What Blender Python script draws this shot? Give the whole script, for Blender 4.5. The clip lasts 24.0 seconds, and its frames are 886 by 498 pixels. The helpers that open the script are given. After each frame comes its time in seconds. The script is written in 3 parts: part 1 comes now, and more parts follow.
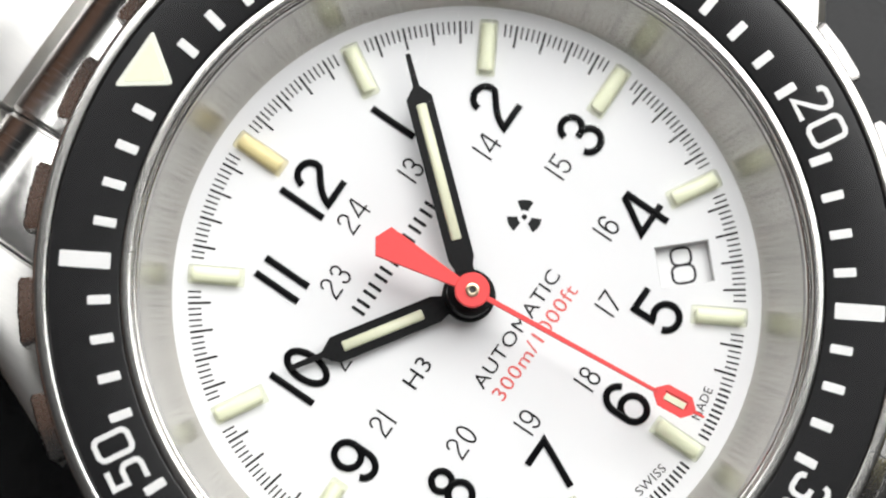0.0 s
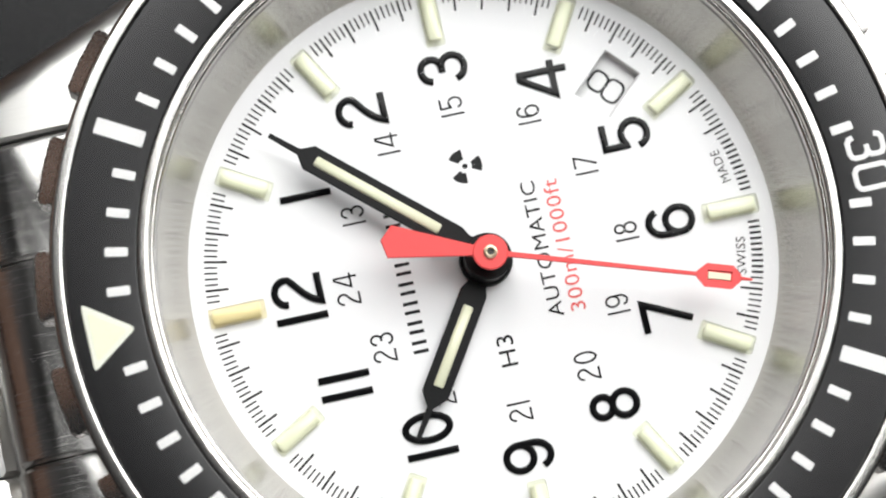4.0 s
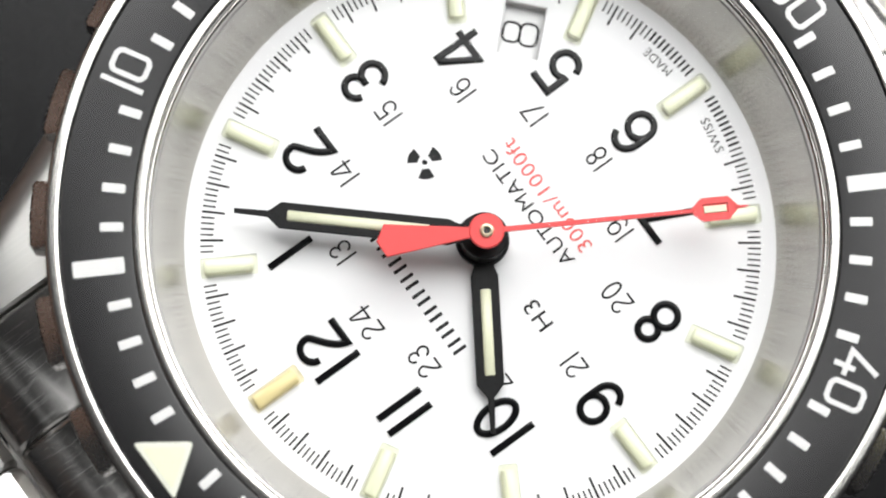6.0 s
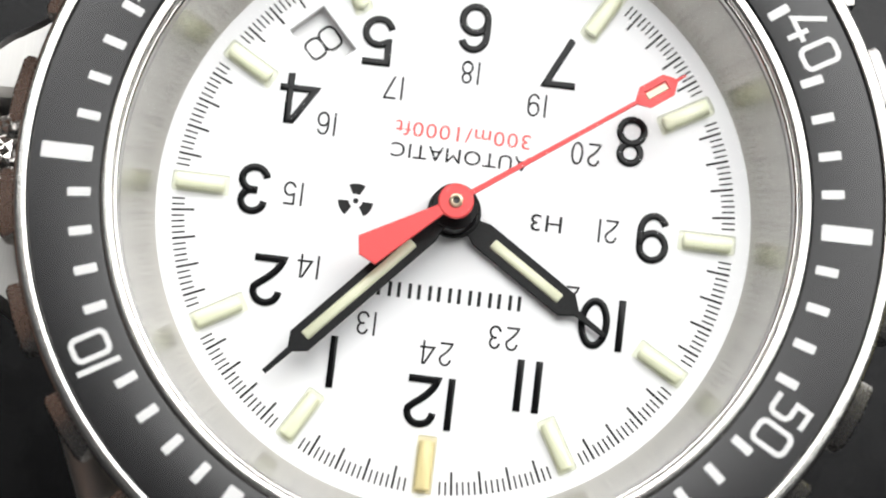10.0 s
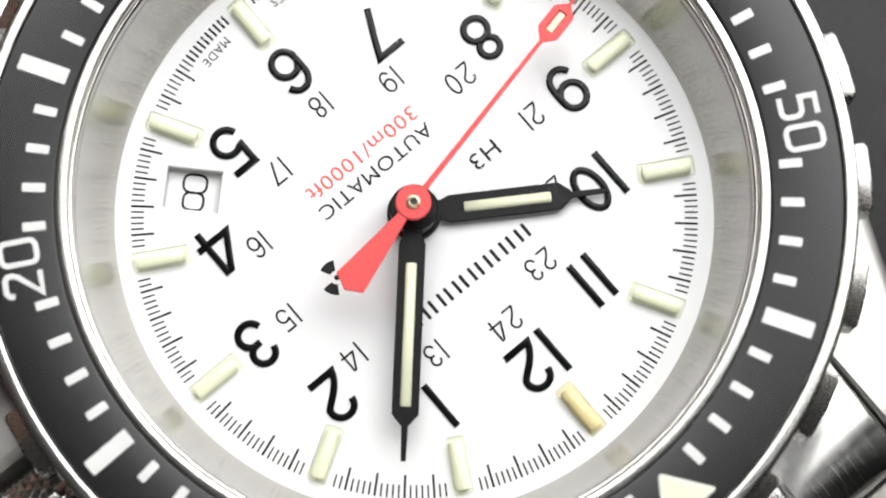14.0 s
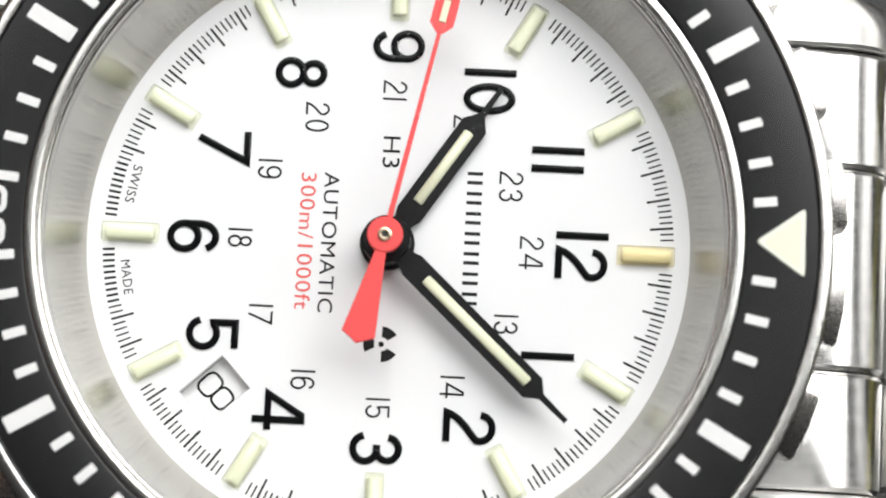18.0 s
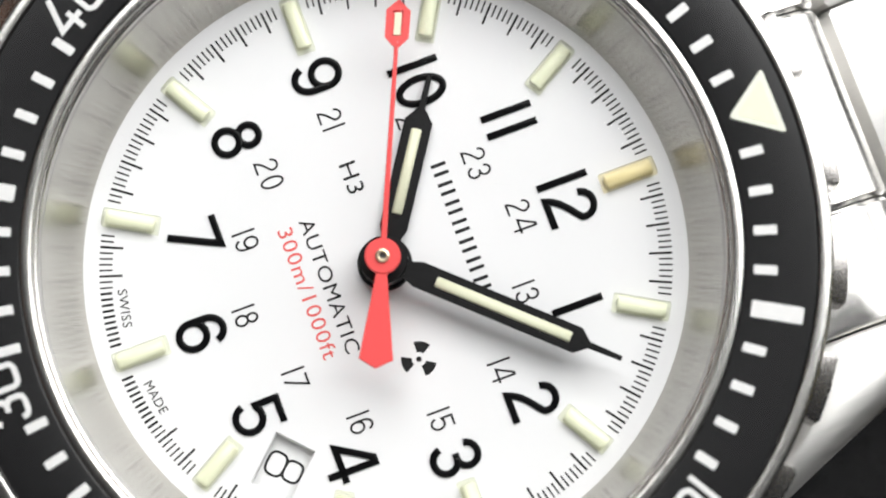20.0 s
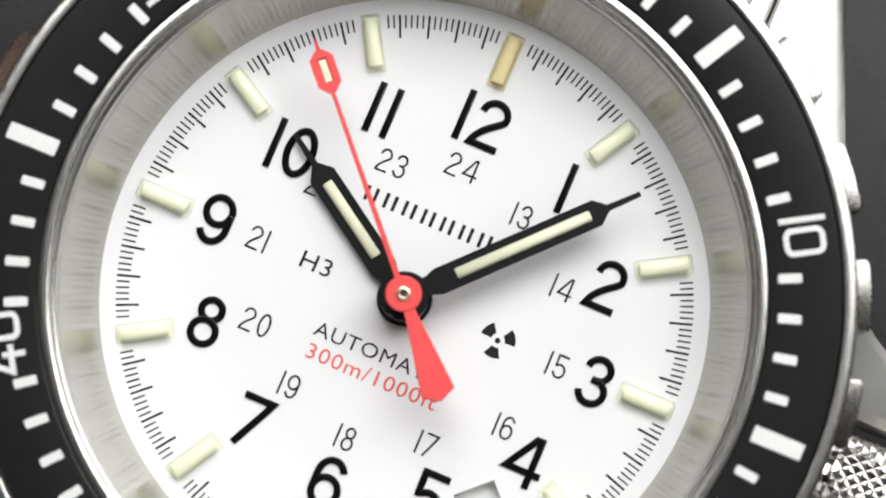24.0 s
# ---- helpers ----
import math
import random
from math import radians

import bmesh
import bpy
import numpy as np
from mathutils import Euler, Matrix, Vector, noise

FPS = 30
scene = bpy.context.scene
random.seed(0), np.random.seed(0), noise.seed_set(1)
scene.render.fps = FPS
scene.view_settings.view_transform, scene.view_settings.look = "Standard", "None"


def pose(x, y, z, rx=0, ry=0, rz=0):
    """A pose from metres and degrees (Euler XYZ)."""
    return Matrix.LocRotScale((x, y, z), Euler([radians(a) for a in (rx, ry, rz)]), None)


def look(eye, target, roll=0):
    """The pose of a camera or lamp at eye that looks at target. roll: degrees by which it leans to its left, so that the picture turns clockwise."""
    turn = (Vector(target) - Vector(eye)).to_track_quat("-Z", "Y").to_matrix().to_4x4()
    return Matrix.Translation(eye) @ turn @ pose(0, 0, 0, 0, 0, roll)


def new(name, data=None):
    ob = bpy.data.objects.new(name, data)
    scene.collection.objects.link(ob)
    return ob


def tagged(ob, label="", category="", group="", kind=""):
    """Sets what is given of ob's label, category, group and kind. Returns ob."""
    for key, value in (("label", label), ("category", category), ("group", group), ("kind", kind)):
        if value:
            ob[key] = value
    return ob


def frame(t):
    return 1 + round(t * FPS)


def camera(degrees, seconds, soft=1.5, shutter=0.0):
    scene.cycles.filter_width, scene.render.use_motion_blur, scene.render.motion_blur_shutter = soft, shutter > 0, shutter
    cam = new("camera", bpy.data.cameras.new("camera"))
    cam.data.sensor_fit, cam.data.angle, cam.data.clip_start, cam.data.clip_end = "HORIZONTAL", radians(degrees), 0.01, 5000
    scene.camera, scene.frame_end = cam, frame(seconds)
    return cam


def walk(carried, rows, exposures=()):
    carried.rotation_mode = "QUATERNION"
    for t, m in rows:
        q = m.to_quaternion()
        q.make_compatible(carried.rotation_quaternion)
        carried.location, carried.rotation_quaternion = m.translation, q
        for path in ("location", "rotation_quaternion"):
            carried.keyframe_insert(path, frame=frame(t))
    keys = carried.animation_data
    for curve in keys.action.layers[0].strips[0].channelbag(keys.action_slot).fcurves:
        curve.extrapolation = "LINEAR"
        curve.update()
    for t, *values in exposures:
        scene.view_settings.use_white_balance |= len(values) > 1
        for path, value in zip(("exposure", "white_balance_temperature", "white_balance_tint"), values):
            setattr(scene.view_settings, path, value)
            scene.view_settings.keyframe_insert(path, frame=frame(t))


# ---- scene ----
H = 0.0446         # height of the dial above the table
MM = 0.001

# ---- camera: looks down on the watch and creeps closer ----
cam = camera(18.0, 24.0, soft=2.0)
cam.data.dof.use_dof, cam.data.dof.focus_distance, cam.data.dof.aperture_fstop = True, 0.1345, 38.0  # focus on the dial
walk(cam, [(t, pose(x * MM, y * MM, z * MM + H, 8.027, -1.114, -0.078)) for t, x, y, z in (
    (0, -2.322, -18.650, 135.966),
    (8, -2.295, -18.459, 134.612),
    (16, -2.266, -18.253, 133.148),
    (24, -2.235, -18.031, 131.575))])

# ---- light: a dim studio with softboxes and an added fill panel ----
world = bpy.data.worlds.new("studio")
scene.world = world
world.use_nodes = True
world.node_tree.nodes["Background"].inputs[0].default_value = (0.9, 0.95, 1.0, 1)
world.node_tree.nodes["Background"].inputs[1].default_value = 0.02
scene.view_settings.exposure = 0.0


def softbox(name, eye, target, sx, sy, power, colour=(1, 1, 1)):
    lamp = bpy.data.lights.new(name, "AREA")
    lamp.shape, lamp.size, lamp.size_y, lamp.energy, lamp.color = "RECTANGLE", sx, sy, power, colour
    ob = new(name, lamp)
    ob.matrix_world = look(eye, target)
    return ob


softbox("softbox_key", (0.13, 0.385, 0.70), (0, 0, H), 0.92, 0.51, 9.95, (0.985, 0.985, 0.98))
softbox("softbox_side", (0.60, 0.36, 0.30), (0, 0, H), 0.56, 0.40, 2.25, (1.0, 0.99, 0.98))
# weak fill added on the near side to lift the pointer shadows; no known source
softbox("fill_panel_front", (0.0, -0.46, 0.72), (0, 0, H), 0.70, 0.40, 0.8, (0.985, 0.985, 0.985))


# ---- materials ----
def mat(name, base, rough=0.5, metal=0.0, var=0.08, scale=700.0, bump=0.0, stretch=(1, 1, 1), rvar=0.1, fine=6.0, spec=0.5, turned=False, smear=0.0, detail=4):
    m = bpy.data.materials.new(name)
    m.use_nodes = True
    nt = m.node_tree
    b = nt.nodes["Principled BSDF"]
    b.inputs["Metallic"].default_value = metal
    b.inputs["Specular IOR Level"].default_value = spec
    if smear:
        tan = nt.nodes.new("ShaderNodeTangent")
        tan.direction_type, tan.axis = "RADIAL", ("Z" if turned else "Y")
        nt.links.new(tan.outputs[0], b.inputs["Tangent"])
        b.inputs["Anisotropic"].default_value = smear
        b.inputs["Anisotropic Rotation"].default_value = 0.25 if turned else 0.0
    tc = nt.nodes.new("ShaderNodeTexCoord")
    if turned:
        sep = nt.nodes.new("ShaderNodeSeparateXYZ")
        nt.links.new(tc.outputs["Object"], sep.inputs[0])
        ang = nt.nodes.new("ShaderNodeMath")
        ang.operation = "ARCTAN2"
        nt.links.new(sep.outputs[0], ang.inputs[0])
        nt.links.new(sep.outputs[1], ang.inputs[1])
        comb = nt.nodes.new("ShaderNodeCombineXYZ")
        nt.links.new(ang.outputs[0], comb.inputs[0])
        nt.links.new(sep.outputs[2], comb.inputs[2])
        src = comb.outputs[0]
    else:
        src = tc.outputs["Object"]
    mp = nt.nodes.new("ShaderNodeMapping")
    mp.inputs["Scale"].default_value = stretch
    nt.links.new(src, mp.inputs[0])
    n1 = nt.nodes.new("ShaderNodeTexNoise")
    n1.inputs["Scale"].default_value = scale
    n1.inputs["Detail"].default_value = detail
    n2 = nt.nodes.new("ShaderNodeTexNoise")
    n2.inputs["Scale"].default_value = scale * fine
    n2.inputs["Detail"].default_value = min(2, detail - 1)
    for n in (n1, n2):
        nt.links.new(mp.outputs[0], n.inputs["Vector"])
    add = nt.nodes.new("ShaderNodeMath")
    add.operation = "ADD"
    nt.links.new(n1.outputs[0], add.inputs[0])
    nt.links.new(n2.outputs[0], add.inputs[1])
    ramp = nt.nodes.new("ShaderNodeMapRange")
    ramp.inputs[1].default_value, ramp.inputs[2].default_value = 0.6, 1.4
    ramp.inputs[3].default_value, ramp.inputs[4].default_value = 1 - var, 1 + var
    nt.links.new(add.outputs[0], ramp.inputs[0])
    mix = nt.nodes.new("ShaderNodeVectorMath")
    mix.operation = "SCALE"
    mix.inputs[0].default_value = base
    nt.links.new(ramp.outputs[0], mix.inputs["Scale"])
    nt.links.new(mix.outputs[0], b.inputs["Base Color"])
    rr = nt.nodes.new("ShaderNodeMapRange")
    rr.inputs[1].default_value, rr.inputs[2].default_value = 0.3, 0.7
    rr.inputs[3].default_value, rr.inputs[4].default_value = max(0.02, rough - rvar * rough), min(1, rough + rvar * rough)
    nt.links.new(n2.outputs[0], rr.inputs[0])
    nt.links.new(rr.outputs[0], b.inputs["Roughness"])
    if bump:
        bp = nt.nodes.new("ShaderNodeBump")
        bp.inputs["Strength"].default_value = bump
        bp.inputs["Distance"].default_value = 0.00005
        nt.links.new(add.outputs[0], bp.inputs["Height"])
        nt.links.new(bp.outputs[0], b.inputs["Normal"])
    return m


def clear(name, tint, gloss, rough=0.02):
    """Clear glass that lets the light straight through, with a Fresnel gloss."""
    m = bpy.data.materials.new(name)
    m.use_nodes = True
    nt = m.node_tree
    nt.nodes.clear()
    out = nt.nodes.new("ShaderNodeOutputMaterial")
    mx = nt.nodes.new("ShaderNodeMixShader")
    tr = nt.nodes.new("ShaderNodeBsdfTransparent")
    gl = nt.nodes.new("ShaderNodeBsdfGlossy")
    fr = nt.nodes.new("ShaderNodeFresnel")
    fr.inputs[0].default_value = gloss
    tr.inputs[0].default_value = (*tint, 1)
    gl.inputs["Roughness"].default_value = rough
    nt.links.new(fr.outputs[0], mx.inputs[0])
    nt.links.new(tr.outputs[0], mx.inputs[1])
    nt.links.new(gl.outputs[0], mx.inputs[2])
    nt.links.new(mx.outputs[0], out.inputs[0])
    return m


STEEL = mat("polished_steel", (0.68, 0.66, 0.64), 0.13, 1, 0.04, 900, 0.02)
BRUSHED = mat("brushed_steel", (0.70, 0.69, 0.67), 0.23, 1, 0.05, 300, 0.03, (100, 0.5, 0.5), 0.2, 2.0, smear=0.85)
KNURL = mat("knurled_steel", (0.68, 0.66, 0.64), 0.2, 1, 0.06, 1500, 0.03)
LUGSTEEL = mat("coarse_brushed_steel", (0.66, 0.65, 0.625), 0.38, 1, 0.06, 260, 0.05, (80, 0.5, 0.5), 0.2, 2.0, smear=0.8)
LINKSTEEL = mat("fine_brushed_steel", (0.70, 0.69, 0.67), 0.38, 1, 0.05, 260, 0.04, (80, 0.5, 0.5), 0.2, 2.0, smear=0.7)
SATIN = mat("fine_satin_steel", (0.66, 0.645, 0.62), 0.23, 1, 0.04, 1500, 0.0, rvar=0.04)
BLASTED = mat("satin_steel", (0.60, 0.58, 0.56), 0.27, 1, 0.05, 900, 0.0, rvar=0.04)
TURNED = mat("radially_brushed_steel", (0.54, 0.525, 0.485), 0.27, 1, 0.07, 62, 0.0, (1, 1, 0.4), 0.0, 1.7, turned=True, smear=0.7, detail=1)
INSERT = mat("black_anodised_insert", (0.010, 0.010, 0.0105), 0.22, 0, 0.12, 300, 0.0, rvar=0.06, spec=0.42)
WHITE = mat("white_dial_lacquer", (0.78, 0.78, 0.79), 0.29, 0, 0.004, 300, 0.0, rvar=0.01, spec=0.6)
PRINT = mat("black_raised_print", (0.005, 0.005, 0.0055), 0.11, 0, 0.1, 2000, 0.0, spec=0.14)
THIN = mat("black_flat_print", (0.012, 0.012, 0.0125), 0.4, 0, 0.1, 2000, 0.0, spec=0.15)
REDPRINT = mat("red_flat_print", (0.72, 0.10, 0.09), 0.45, 0, 0.06, 2000, 0.0)
RED = mat("red_enamel", (0.78, 0.080, 0.080), 0.35, 0, 0.03, 1500, 0.0, spec=0.3)
BLACKHAND = mat("matt_black_lacquer", (0.010, 0.010, 0.0105), 0.30, 0, 0.2, 2500, 0.05, spec=0.14)
LUME = mat("green_white_lume", (0.83, 0.84, 0.69), 0.3, 0, 0.05, 1500, 0.0, spec=0.5)
LUMEHAND = mat("pale_lume", (0.72, 0.73, 0.54), 0.35, 0, 0.04, 1500, 0.0)
AMBER = mat("amber_lume", (0.79, 0.71, 0.46), 0.3, 0, 0.06, 1500, 0.0, spec=0.5)
PIPLUME = mat("pip_lume", (0.75, 0.775, 0.58), 0.4, 0, 0.03, 1500, 0.0)
PIPEDGE = mat("pip_edge", (0.74, 0.755, 0.65), 0.42, 0, 0.03, 1500, 0.0)
BEZELWHITE = mat("white_bezel_paint", (0.72, 0.72, 0.71), 0.45, 0, 0.03, 1500, 0.0)
GOLD = mat("gilt_brass", (0.78, 0.64, 0.46), 0.38, 1, 0.05, 900, 0.0)
HOLESHADE = mat("black_hole_shade", (0.02, 0.02, 0.02), 0.5)
SEAL = mat("grey_seal", (0.30, 0.295, 0.285), 0.4, 0, 0.1, 900)
EDGE = mat("shaded_window_wall", (0.45, 0.445, 0.44), 0.5, 0, 0.1, 900)
DISC = mat("white_date_disc", (0.80, 0.80, 0.80), 0.5, 0, 0.02, 900)
TABLE = mat("black_tabletop", (0.005, 0.005, 0.0055), 0.27, 0, 0.25, 60, 0.03, spec=0.22)
BROWNPANEL = mat("brown_reflection_panel", (0.17, 0.092, 0.062), 0.6, 0, 0.2, 3, 0.0)
OLIVEPANEL = mat("olive_reflection_panel", (0.38, 0.35, 0.09), 0.7, 0, 0.1, 3, 0.0)
DARKWALL = mat("dark_grey_paint", (0.05, 0.05, 0.052), 0.7, 0, 0.1, 3, 0.0)
GLASS = clear("crystal", (0.985, 0.99, 0.985), 1.08)
VIAL = clear("vial_glass", (0.952, 0.96, 0.88), 1.42, 0.22)
AMBERVIAL = clear("amber_vial_glass", (0.95, 0.915, 0.77), 1.42, 0.22)


# ---- mesh helpers; all shapes are drawn in millimetres ----
def mesh_of(name, bm, material, smooth=None):
    for v in bm.verts:
        v.co *= MM
    bmesh.ops.recalc_face_normals(bm, faces=bm.faces)
    me = bpy.data.meshes.new(name)
    bm.to_mesh(me)
    bm.free()
    if smooth is not None:
        me.shade_smooth()
        me.set_sharp_from_angle(angle=radians(smooth))
    me.materials.append(material)
    return me


def part(name, bm, material, parent, label="", smooth=None, at=None):
    ob = new(name, mesh_of(name, bm, material, smooth))
    ob.parent = parent
    if at is not None:
        ob.matrix_basis = at
    if label:
        tagged(ob, label)
    return ob


def again(ob, at):
    """One more part on the same mesh, under the same parent."""
    o = new(ob.name.split(".")[0], ob.data)
    o.parent = ob.parent
    o.matrix_basis = at
    return o


def on(angle, r, z=0.0, turn=0.0):
    """A pose on the watch: clock angle in degrees from twelve, radius and height in mm; local +y points outwards."""
    a = radians(angle)
    return pose(r * math.sin(a) * MM, r * math.cos(a) * MM, z * MM, 0, 0, -angle + turn)


def lathe(profile, seg=180, closed=False):
    bm = bmesh.new()
    rings = []
    for r, z in profile:
        rings.append([bm.verts.new((r * math.cos(2 * math.pi * i / seg), r * math.sin(2 * math.pi * i / seg), z)) for i in range(seg)])
    pairs = list(zip(rings, rings[1:])) + ([(rings[-1], rings[0])] if closed else [])
    for a, b in pairs:
        for i in range(seg):
            j = (i + 1) % seg
            bm.faces.new((a[i], a[j], b[j], b[i]))
    return bm


def prism(outline, z0, z1, chamfer=0.0, bm=None):
    """An extruded convex or simple outline, with a chamfer along its top edge."""
    bm = bm or bmesh.new()
    n = len(outline)
    levels = [(0.0, z0), (0.0, z1 - chamfer), (chamfer, z1)] if chamfer else [(0.0, z0), (0.0, z1)]
    area = sum(outline[i][0] * outline[(i + 1) % n][1] - outline[(i + 1) % n][0] * outline[i][1] for i in range(n))
    sign = 1 if area > 0 else -1
    rings = []
    for inset, z in levels:
        ring = []
        for i in range(n):
            p, q, s = Vector(outline[i - 1]), Vector(outline[i]), Vector(outline[(i + 1) % n])
            d1, d2 = (q - p).normalized(), (s - q).normalized()
            n1, n2 = Vector((-d1.y, d1.x)) * sign, Vector((-d2.y, d2.x)) * sign
            m = (n1 + n2)
            m = m / max(0.4, m.length_squared / 2) if m.length > 1e-6 else n1
            ring.append(bm.verts.new((q.x + m.x * inset, q.y + m.y * inset, z)))
        rings.append(ring)
    for a, b in zip(rings, rings[1:]):
        for i in range(n):
            j = (i + 1) % n
            bm.faces.new((a[i], a[j], b[j], b[i]))
    bm.faces.new(rings[0])
    bm.faces.new(rings[-1])
    return bm


def rounded(corners, r, n=5):
    """An outline with its corners rounded."""
    out = []
    for i, q in enumerate(corners):
        p, q, s = Vector(corners[i - 1]), Vector(q), Vector(corners[(i + 1) % len(corners)])
        a, b = q + (p - q).normalized() * r, q + (s - q).normalized() * r
        out += [tuple((1 - u) ** 2 * a + 2 * u * (1 - u) * q + u * u * b) for u in (k / n for k in range(n + 1))]
    return out


def stroke(bm, pts, w, h, loop=False, z=0.0, crown=0.75):
    """A raised line of width w and height h along points, with mitred corners and bevelled top edges."""
    pts = [Vector(p) for p in pts]
    n = len(pts)
    rings = []
    for k, (half, up) in enumerate(((w / 2, 0), (w / 2, h * 0.58), (w / 2 * 0.95, h * 0.80), (w / 2 * crown, h * 0.95), (w / 4 * crown, h))):
        left, right = [], []
        for i, p in enumerate(pts):
            a = pts[i - 1] if (loop or i) else None
            b = pts[(i + 1) % n] if (loop or i < n - 1) else None
            d1 = (p - a).normalized() if a is not None else (b - p).normalized()
            d2 = (b - p).normalized() if b is not None else d1
            n1, n2 = Vector((-d1.y, d1.x)), Vector((-d2.y, d2.x))
            m = n1 + n2
            m = m / max(0.5, m.length_squared / 2)
            e = Vector((0, 0))
            if k > 1 and not loop:
                e = d1 * (w / 2 - half) if i == 0 else (d1 * -(w / 2 - half) if i == n - 1 else e)
            left.append(bm.verts.new((*(p + m * half + e), z + up)))
            right.append(bm.verts.new((*(p - m * half + e), z + up)))
        rings.append((left, right))
    seg = range(n if loop else n - 1)
    for (l0, r0), (l1, r1) in zip(rings, rings[1:]):
        for i in seg:
            j = (i + 1) % n
            bm.faces.new((l0[i], l0[j], l1[j], l1[i]))
            bm.faces.new((r0[j], r0[i], r1[i], r1[j]))
        if not loop:
            bm.faces.new((l0[0], l1[0], r1[0], r0[0]))
            bm.faces.new((l0[-1], r0[-1], r1[-1], l1[-1]))
    lt, rt = rings[-1]
    for i in seg:
        j = (i + 1) % n
        bm.faces.new((lt[i], lt[j], rt[j], rt[i]))


def arc(cx, cy, rx, ry, a0, a1, n=14):
    return [(cx + rx * math.cos(radians(a0 + (a1 - a0) * i / n)), cy + ry * math.sin(radians(a0 + (a1 - a0) * i / n))) for i in range(n + 1)]


def bend(p, q, r, n=10):
    return [((1 - u) ** 2 * p[0] + 2 * u * (1 - u) * q[0] + u * u * r[0], (1 - u) ** 2 * p[1] + 2 * u * (1 - u) * q[1] + u * u * r[1]) for u in (i / n for i in range(n + 1))]


def capsule(half, high, round_, y0, y1, ease, z0=0.0):
    """A bar along y with a rounded top: half its width, its height, the radius of its upper corners and eased ends."""
    bm = bmesh.new()
    sec = [(-half, 0.0)] + [(-half + round_ - round_ * math.cos(k * math.pi / 10), high - round_ + round_ * math.sin(k * math.pi / 10)) for k in range(6)]
    sec += [(-x, z) for x, z in sec[::-1]]
    rings = []
    for y, k in ((y0, ease), (y0 + ease, 0.0), (y1 - ease, 0.0), (y1, ease)):
        rings.append([bm.verts.new((x * (1 - k / half), y, z0 + z * (1 - k / high))) for x, z in sec])
    for a, b in zip(rings, rings[1:]):
        for i in range(len(sec)):
            j = (i + 1) % len(sec)
            bm.faces.new((a[i], a[j], b[j], b[i]))
    bm.faces.new(rings[0])
    bm.faces.new(rings[-1])
    return bm


# Dial figures: strokes in a box one high; each entry is (points, closed).
SIX = [(arc(0.286, 0.305, 0.286, 0.305, 0, 360, 28)[:-1], True), ([(0.0, 0.30), (0.0, 0.48)] + arc(0.284, 0.66, 0.284, 0.34, 180, 24), False)]
ROUND = {
    "0": (0.55, [(arc(0.275, 0.5, 0.275, 0.5, 0, 360, 30)[:-1], True)]),
    "1": (0.0, [([(0, 0), (0, 1)], False)]),
    "2": (0.62, [(arc(0.33, 0.735, 0.28, 0.265, 180, -12) + bend((0.60, 0.66), (0.55, 0.60), (0.42, 0.505), 4) + bend((0.40, 0.49), (0.11, 0.27), (0.035, 0.06), 6) + [(0.015, 0.0), (0.65, 0.0)], False)]),
    "3": (0.56, [(arc(0.28, 0.755, 0.255, 0.245, 178, -88), False), (arc(0.28, 0.265, 0.28, 0.265, 88, -172), False), ([(0.19, 0.52), (0.30, 0.52)], False)]),
    "4": (0.71, [([(0.56, 0), (0.56, 1), (0.45, 1), (0.0, 0.263), (0.71, 0.263)], False)]),
    "5": (0.598, [([(0.61, 1), (0.05, 1), (0.06, 0.52)] + arc(0.299, 0.299, 0.299, 0.299, 130, -166, 18), False)]),
    "6": (0.572, SIX),
    "7": (0.586, [([(0, 1), (0.586, 1), (0.47, 0.75), (0.35, 0.5), (0.225, 0.25), (0.105, 0)], False)]),
    "8": (0.545, [(arc(0.2725, 0.772, 0.23, 0.228, 0, 360, 24)[:-1], True), (arc(0.2725, 0.272, 0.2725, 0.272, 0, 360, 26)[:-1], True)]),
    "9": (0.572, [([(0.572 - x, 1 - y) for x, y in pts], c) for pts, c in SIX]),
}
# Bezel figures: squared, with cut corners.
BOX0 = [(0.14, 0), (0.46, 0), (0.56, 0.06), (0.6, 0.14), (0.6, 0.86), (0.56, 0.94), (0.46, 1), (0.14, 1), (0.04, 0.94), (0, 0.86), (0, 0.14), (0.04, 0.06)]
SQUARE = {
    "0": (0.60, [(BOX0, True)]),
    "1": (0.0, [([(0, -0.06), (0, 1.06)], False)]),
    "2": (0.56, [([(0.0, 0.78), (0.02, 0.92), (0.12, 1), (0.44, 1), (0.55, 0.92), (0.56, 0.76), (0.50, 0.62), (0.0, 0.0), (0.60, 0.0)], False)]),
    "3": (0.56, [([(0.0, 0.80), (0.03, 0.93), (0.13, 1), (0.42, 1), (0.53, 0.93), (0.55, 0.80), (0.54, 0.62), (0.44, 0.53), (0.24, 0.53)], False),
                 ([(0.42, 0.53), (0.54, 0.45), (0.57, 0.36), (0.57, 0.14), (0.53, 0.05), (0.42, 0), (0.13, 0), (0.03, 0.07), (0.0, 0.20)], False)]),
    "4": (0.62, [([(0.46, -0.06), (0.46, 0.42)], False), ([(0.36, 1.06), (0.0, 0.24), (0.64, 0.24)], False)]),
    "5": (0.56, [([(0.56, 1), (0.05, 1), (0.05, 0.58), (0.42, 0.58), (0.53, 0.50), (0.56, 0.40), (0.56, 0.14), (0.52, 0.05), (0.42, 0), (0.0, 0)], False)]),
}


